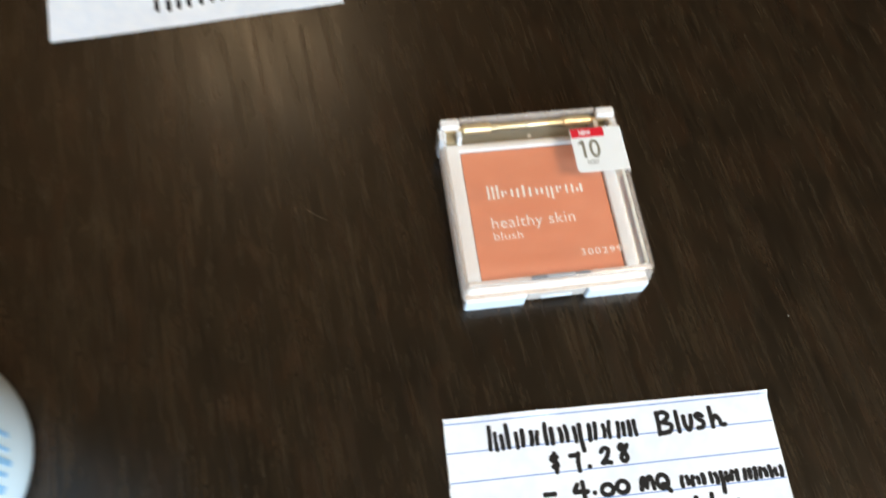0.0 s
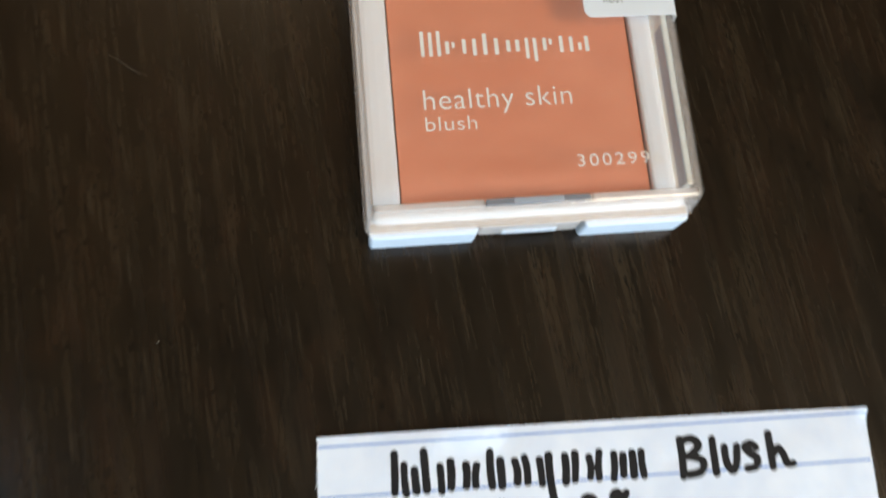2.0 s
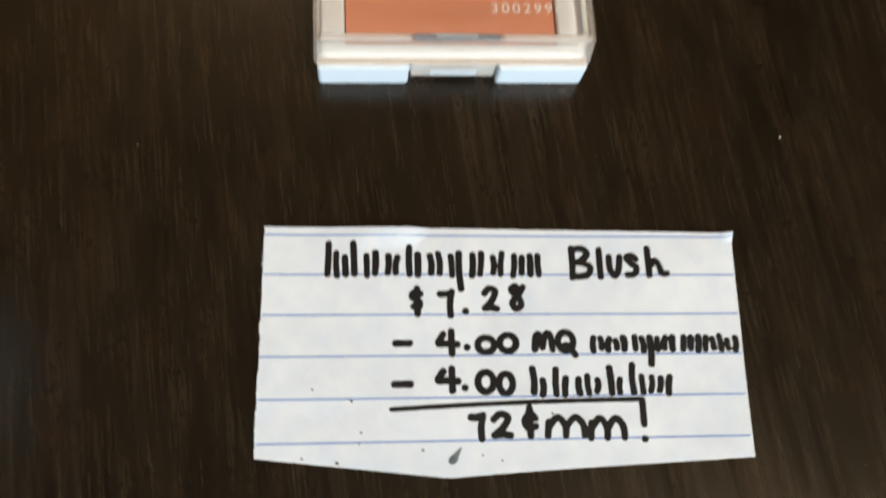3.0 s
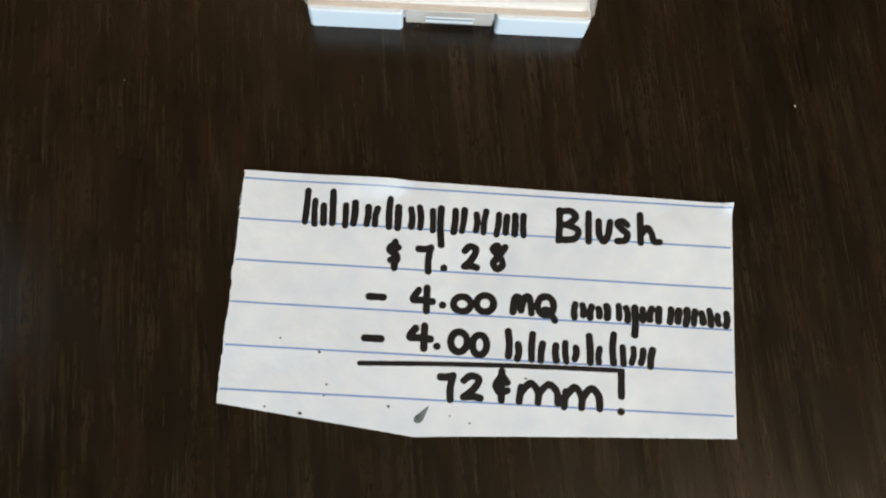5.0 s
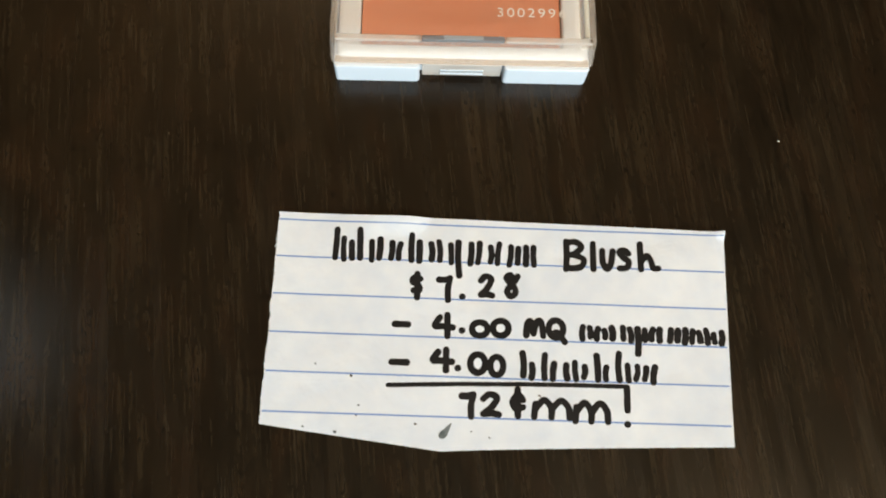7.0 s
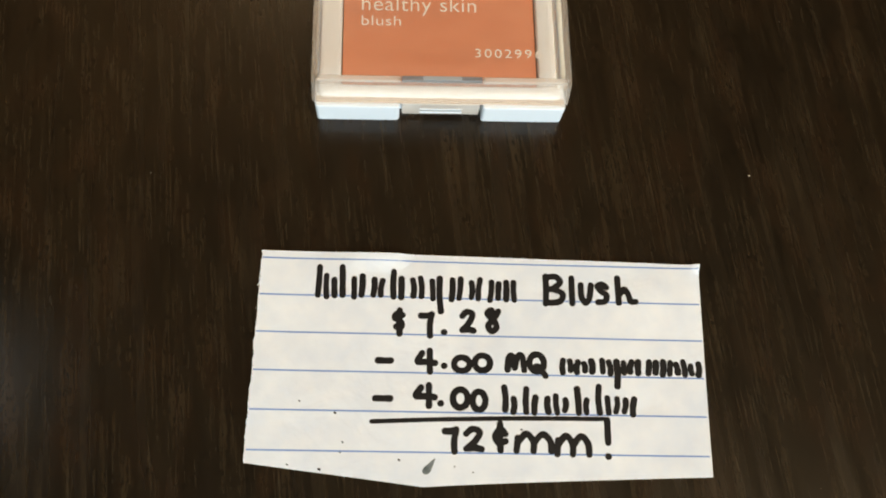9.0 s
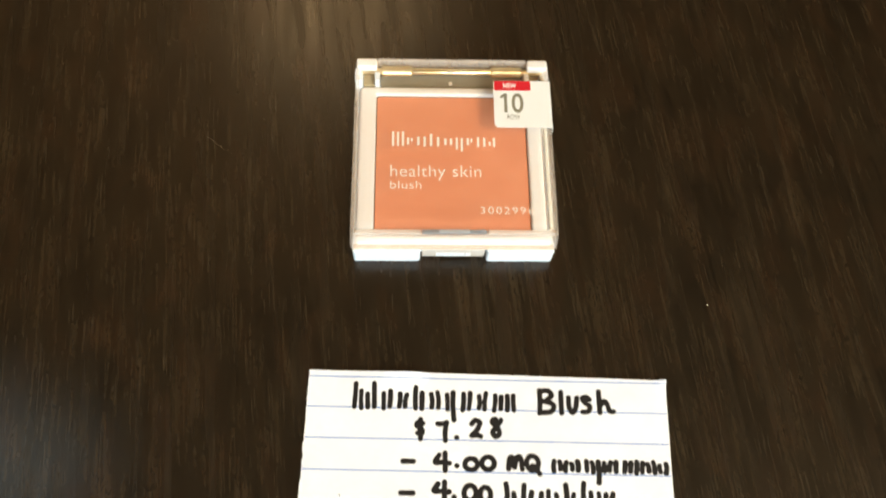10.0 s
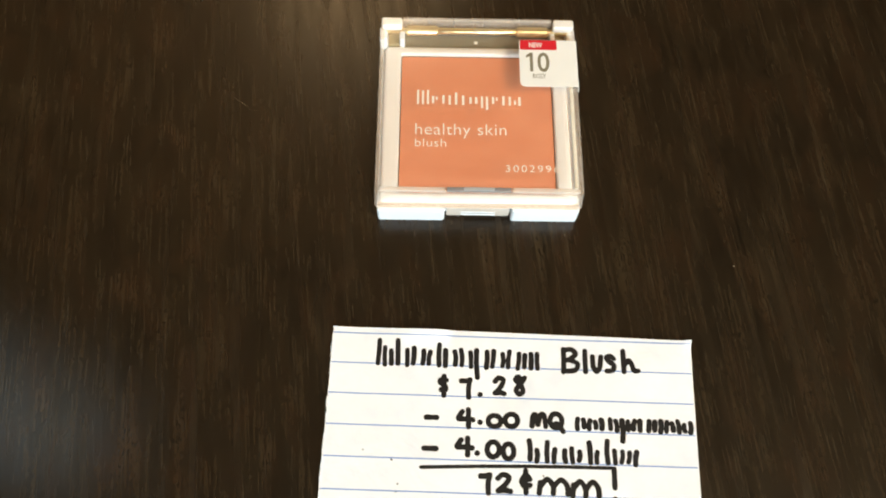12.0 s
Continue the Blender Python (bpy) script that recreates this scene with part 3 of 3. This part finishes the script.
def curve_through(points, n=7):
    """A smooth line through points."""
    if len(points) < 3:
        return points
    p = [points[0], *points, points[-1]]
    out = []
    for a, b, c, d in zip(p, p[1:], p[2:], p[3:]):
        for k in range(n):
            t = k / n
            out.append(tuple(0.5 * (2 * b[i] + (c[i] - a[i]) * t + (2 * a[i] - 5 * b[i] + 4 * c[i] - d[i]) * t * t + (3 * b[i] - a[i] - 3 * c[i] + d[i]) * t ** 3) for i in (0, 1)))
    return out + [points[-1]]


def pen(bm, points, height, half=0.76):
    """One marker stroke: a very flat rounded band with round ends."""
    pts = []
    for a, b in zip(points, points[1:]):
        n = max(1, int(math.dist(a, b) / 0.4))
        pts += [(a[0] + (b[0] - a[0]) * k / n, a[1] + (b[1] - a[1]) * k / n) for k in range(n)]
    pts.append(points[-1])
    if len(pts) == 1:
        pts = [pts[0], (pts[0][0] + 0.05, pts[0][1])]
    ways = []
    for k in range(len(pts)):
        a, b = pts[max(k - 1, 0)], pts[min(k + 1, len(pts) - 1)]
        d = math.dist(a, b) or 1
        ways.append(((b[0] - a[0]) / d, (b[1] - a[1]) / d))
    stations = []
    for s in (0.98, 0.8, 0.5, 0.2):
        stations.append((pts[0][0] - ways[0][0] * half * s, pts[0][1] - ways[0][1] * half * s, ways[0], math.sqrt(1 - s * s)))
    stations += [(p[0], p[1], w, 1.0) for p, w in zip(pts, ways)]
    for s in (0.2, 0.5, 0.8, 0.98):
        stations.append((pts[-1][0] + ways[-1][0] * half * s, pts[-1][1] + ways[-1][1] * half * s, ways[-1], math.sqrt(1 - s * s)))
    rows = []
    for u, v, w, q in stations:
        q *= half * (1 + 0.10 * noise.noise((u * 0.9, v * 0.9, 4.0)))
        z = height(u, v) + 0.10
        rows.append([bm.verts.new(((u - w[1] * q * a) * MM, -(v + w[0] * q * a) * MM, (z + 0.045 * c) * MM)) for a, c in ((-1, 0), (-0.7, 0.7), (0, 1), (0.7, 0.7), (1, 0), (0, -0.6))])
    loft(bm, rows)


def oval(cx=0.5, cy=0.5, rx=0.5, ry=0.5, n=14, start=100):
    return [(cx + rx * math.cos(radians(start + 360 * k / n)), cy + ry * math.sin(radians(start + 360 * k / n))) for k in range(n + 1)]


# strokes of each written character in a unit box
HAND = {}
HAND["B"] = [[(0.12, 1), (0.14, 0.5), (0.1, 0)], [(0.12, 0.95), (0.6, 1), (0.85, 0.8), (0.5, 0.56), (0.25, 0.52)], [(0.4, 0.54), (0.95, 0.38), (0.85, 0.1), (0.35, 0.03), (0.12, 0.1)]]
HAND["l"] = [[(0.5, 1), (0.5, 0)]]
HAND["u"] = [[(0, 1), (0.03, 0.35), (0.4, 0), (0.8, 0.3), (1, 1)]]
HAND["s"] = [[(1, 0.85), (0.6, 1), (0.1, 0.9), (0.5, 0.62), (1, 0.42), (0.8, 0.1), (0.1, 0.05)]]
HAND["h"] = [[(0.2, 1), (0.22, 0)], [(0.22, 0.3), (0.5, 0.55), (0.68, 0.35), (0.78, 0.08), (1, 0.06)]]
HAND["$"] = [[(0.9, 0.8), (0.3, 0.85), (0.15, 0.68), (0.75, 0.5), (0.8, 0.3), (0.3, 0.3)], [(0.6, 1), (0.65, 0)]]
HAND["7"] = [[(0, 0.92), (0.5, 0.92), (0.95, 1)], [(0.95, 1), (0.78, 0.5), (0.82, 0)]]
HAND["2"] = [[(0.08, 0.78), (0.45, 1), (0.9, 0.85), (0.6, 0.4), (0.1, 0.06)], [(0.1, 0.06), (0.55, 0.1), (1, 0.04)]]
HAND["8"] = [[(0.95, 0.92), (0.55, 0.55), (0.15, 0.25), (0.4, 0), (0.8, 0.15), (0.68, 0.45), (0.3, 0.65), (0.08, 0.85), (0.4, 0.98), (0.6, 0.75)]]
HAND["4"] = [[(0.3, 0.88), (0.05, 0.48), (0.45, 0.46), (1, 0.42)], [(0.7, 1), (0.72, 0)]]
HAND["0"] = [oval()]
HAND["M"] = [[(0.02, 0), (0.1, 0.85), (0.3, 0.95), (0.42, 0.15)], [(0.42, 0.15), (0.6, 0.95), (0.85, 0.95), (0.95, 0)]]
HAND["Q"] = [oval(0.45, 0.58, 0.42, 0.4), [(0.4, 0.4), (0.6, 0.38), (0.95, 0)]]
HAND["c"] = [[(0.95, 0.62), (0.55, 0.8), (0.12, 0.55), (0.35, 0.28), (0.95, 0.34)], [(0.52, 1), (0.55, 0)]]
HAND["m"] = [[(0.02, 0), (0.06, 0.75)], [(0.06, 0.5), (0.3, 1), (0.5, 0.55), (0.5, 0)], [(0.5, 0.45), (0.76, 0.98), (0.97, 0.6), (1, 0)]]
HAND["-"] = [[(0, 0.5), (1, 0.5)]]
HAND["."] = [[(0.5, 0.5)]]
HAND["!"] = [[(0.5, 1), (0.5, 0.4)], [(0.4, 0)]]


def written(chars, label, sheet=note, height=page_height):
    """One written word as one mesh: (character, left, top, right, bottom) in page millimetres."""
    bm = bmesh.new()
    for ch, u0, v0, u1, v1 in chars:
        i = 0.55
        for stroke in HAND[ch]:
            pts = [(u0 + i + (u1 - u0 - 2 * i) * x, v1 - i - (v1 - v0 - 2 * i) * y) for x, y in stroke]
            pen(bm, curve_through(pts), height)
    return part("ink_word", bm, INK, sheet, label, smooth=False)


written((("B", 65.0, 4.0, 70.8, 11.6), ("l", 71.5, 4.3, 73.1, 11.4), ("u", 73.9, 5.9, 77.4, 11.2), ("s", 77.6, 5.6, 81.0, 11.2), ("h", 81.6, 4.0, 87.8, 11.0)), "black marker word")
written((("$", 30.2, 13.0, 33.6, 19.5), ("7", 36.5, 13.7, 40.2, 19.8), (".", 41.6, 17.6, 43.2, 19.2), ("2", 45.8, 12.9, 49.7, 18.6), ("8", 51.6, 12.3, 55.6, 18.4)), "black marker price")
for dv, n4 in ((0.0, ((27.0, 24.5, 31.0, 25.8), (35.7, 22.2, 41.0, 28.0), (41.7, 25.3, 43.3, 26.8), (44.2, 23.5, 48.8, 27.7), (48.9, 23.0, 53.5, 27.5))),
               (1.0, ((26.7, 33.0, 31.1, 34.3), (35.5, 30.0, 41.0, 35.6), (41.0, 33.7, 42.6, 35.3), (44.0, 30.8, 48.4, 35.9), (48.4, 31.2, 52.4, 36.3)))):
    written([(ch, *b) for ch, b in zip("-4.00", n4)], "black marker deduction")
written((("M", 56.3, 22.9, 61.5, 27.2), ("Q", 61.3, 22.4, 66.3, 28.4)), "black marker capitals")
written((("7", 42.3, 39.6, 46.0, 45.4), ("2", 46.7, 39.4, 51.5, 45.0), ("c", 53.2, 38.2, 56.9, 45.0)), "black marker sum in cents")
written((("m", 58.0, 40.3, 67.0, 45.0), ("m", 67.0, 40.6, 75.4, 45.6), ("!", 78.2, 37.3, 80.2, 46.0)), "black marker word with exclamation mark")
bm = bmesh.new()
pen(bm, [(26.6 + 52.8 * k / 30, 38.7 - 1.4 * k / 30 - 0.35 * math.sin(k / 30 * math.pi)) for k in range(31)], page_height, 0.5)
part("sum_line", bm, INK, note, "black marker rule")


def bars(u0, v0, u1, v1, gap, seed, tall=(), deep=(), breaks=(), half=0.74):
    """Writing that stays illegible: a run of plain bars, each leaning a little its own way, with wider gaps after some."""
    rnd = random.Random(seed)
    n = int((u1 - u0) / gap)
    room = (u1 - u0 - 1.2) / (n + 0.5 * len(breaks))
    u = u0 + 0.6
    for k in range(n + 1):
        bm = bmesh.new()
        a = v0 - (2.2 if k in tall else 0) + rnd.uniform(0.3, 1.3)
        b = v1 + (3.4 if k in deep else 0) - rnd.uniform(0.3, 1.0)
        lean, bow = rnd.uniform(-0.22, 0.16), rnd.uniform(-0.25, 0.25)
        pen(bm, curve_through([(u - lean, a), (u + bow, (a + b) / 2), (u + lean, b)]), page_height, half * rnd.uniform(0.9, 1.08))
        part("ink_bar", bm, INK, note)
        u += room * (1.5 if k in breaks else 1.0)


bars(12.8, 5.4, 59.2, 11.0, 2.2, 3, tall=(0, 3, 8), deep=(13,), breaks=(3, 5, 7, 9, 11, 13, 15, 17))
bars(69.0, 23.8, 101.6, 27.4, 1.75, 4, deep=(7,), breaks=(4, 10), half=0.78)
bars(55.6, 32.0, 86.0, 36.4, 2.3, 5, tall=(0, 2, 7, 9), breaks=(1, 3, 6, 8))

bm = bmesh.new()
for k in range(5):
    pen(bm, [(40.6 - 0.35 * k, 46.6 + 0.5 * k), (40.4 - 0.4 * k, 47.0 + 0.5 * k)], page_height, 0.2 + 0.16 * k)
part("ink_smudge", bm, SMUDGE, note, "grey smeared ink spot")
bm = bmesh.new()
for u, v, q in ((18.4, 36.9, 0.22), (20.4, 43.2, 0.16), (8.7, 48.1, 0.16), (15.6, 49.0, 0.25), (32.8, 46.8, 0.2), (59.8, 39.9, 0.18), (20.0, 45.4, 0.13), (49.0, 49.2, 0.14), (10.5, 34.5, 0.15), (45.0, 48.0, 0.12)):
    pen(bm, [(u, v), (u + q, v + 0.1)], page_height, q)
part("ink_specks", bm, INK, note, "tiny ink flecks")
bm = bmesh.new()
for k in range(15):
    v = 3 + 44 * random.random() if k > 10 else 5.0 + 3.5 * random.random()
    a, b = random.uniform(0.15, 0.6), random.uniform(-0.4, 0.6)
    pen(bm, curve_through([(0.1 - 0.006 * v, v), (-0.5 * a, v + 0.3 * b), (-a, v + b)], 3), page_height, random.uniform(0.02, 0.05))
part("torn_fibres", bm, PAPER, note, "frayed white paper fibres")

# ---- the second note, lying beyond ----
other = thing("second_note", pose(-0.163, 0.118, TOP, 0, 0, 5.5), "white paper note with illegible black marker writing", "paper note")


def other_height(u, v):
    return 0.25 + 0.1 * noise.noise((u * 0.05, v * 0.05, 9.0)) + 1.2 * (1 - step(0, 60, u + v + 30))


page(PAPER, other, lambda t: 0.4 * (1 - t), lambda t: 106.5, lambda s: -58.0, lambda u: 0.0, other_height, 0.15, 60, 30)
for u, v0, v1 in ((38.2, -12.8, -8.4), (42.5, -12.0, -8.0), (46.2, -11.8, -8.4), (50.0, -12.6, -8.8), (54.4, -12.4, -9.2), (58.2, -14.0, -9.8), (61.8, -10.5, -10.0)):
    bm = bmesh.new()
    pen(bm, [(u, v0), (u, v1)], other_height, 0.9)
    part("ink_bar", bm, INK, other)

# ---- the bottle beside the compact ----
bottle = thing("lotion_bottle", pose(-0.1945, -0.030, TOP), "pale blue-white plastic bottle with blue print, standing on the table", "bottle")
part("body", lathe([(30.0, 0.0), (33.0, 0.4), (34.6, 2.0), (35.2, 5.0), (35.4, 12), (35.4, 160), (34.4, 170), (29, 179), (18, 186), (13, 188)], 64), BOTTLE, bottle, smooth=True)
part("cap", lathe([(13.5, 187.6), (14, 189), (14, 212), (13, 215), (9, 216)], 48), WHITE, bottle, "white screw cap", True)
for a, z0, z1, wide in ((-44, 17, 70, 1.8), (-37, 18, 58, 1.2), (-31, 16, 74, 2.0), (-25, 18, 50, 1.2), (-19, 17, 66, 1.8), (-13, 19, 44, 1.0), (-8, 18, 60, 1.4), (-3, 21, 46, 0.9), (3, 22, 52, 1.2)):
    bm = bmesh.new()
    strips = []
    for radius in (35.42, 35.55):
        strips.append([[bm.verts.new((radius * MM * math.cos(radians(a + d)), radius * MM * math.sin(radians(a + d)), z * MM)) for z in (z0, z1)] for d in (-wide, 0, wide)])
    for cols in strips:
        for p, q in zip(cols, cols[1:]):
            bm.faces.new((p[0], q[0], q[1], p[1]))
    for k in (0, 2):
        bm.faces.new((strips[0][k][0], strips[0][k][1], strips[1][k][1], strips[1][k][0]))
    for k in (0, 1):
        for e in (0, 1):
            bm.faces.new((strips[0][k][e], strips[0][k + 1][e], strips[1][k + 1][e], strips[1][k][e]))
    part("print_bar", bm, BLUE, bottle, "blue printed bar")

# ---- dust on the table ----
bm = bmesh.new()
spots = [(77.0, -13.8, 0.28), (-68.9, -14.6, 0.12)]
for k in range(22):
    spots.append((random.uniform(-170, 150), random.uniform(-110, 150), random.uniform(0.03, 0.065)))
for x, y, q in spots:
    if -32 < x < 33 and -2 < y < 65 or -44 < x < 63 and -90 < y < -32:
        continue
    vs = [bm.verts.new(((x + q * math.cos(a) * random.uniform(0.7, 1.2)) * MM, (y + q * math.sin(a) * random.uniform(0.7, 1.2)) * MM, TOP + 0.00004)) for a in (0, 1.3, 2.5, 3.8, 5.1)]
    top = bm.verts.new((x * MM, y * MM, TOP + 0.0001 + q * 0.0005))
    for i in range(5):
        bm.faces.new((vs[i], vs[(i + 1) % 5], top))
hair = [(-78.5 + 8.2 * k / 8, 42.5 - 5.4 * k / 8 + 0.25 * math.sin(k * 0.8)) for k in range(9)]
strip = [[bm.verts.new((x * MM, (y + w) * MM, TOP + 0.00005)) for w in (-0.013 * math.sin(0.2 + 2.8 * k / 8), 0.013 * math.sin(0.2 + 2.8 * k / 8))] for k, (x, y) in enumerate(hair)]
for a, b in zip(strip, strip[1:]):
    bm.faces.new((a[0], b[0], b[1], a[1]))
tagged(link("dust", bm, DUST), "pale dust specks scattered on the table", "dust", kind="stuff")
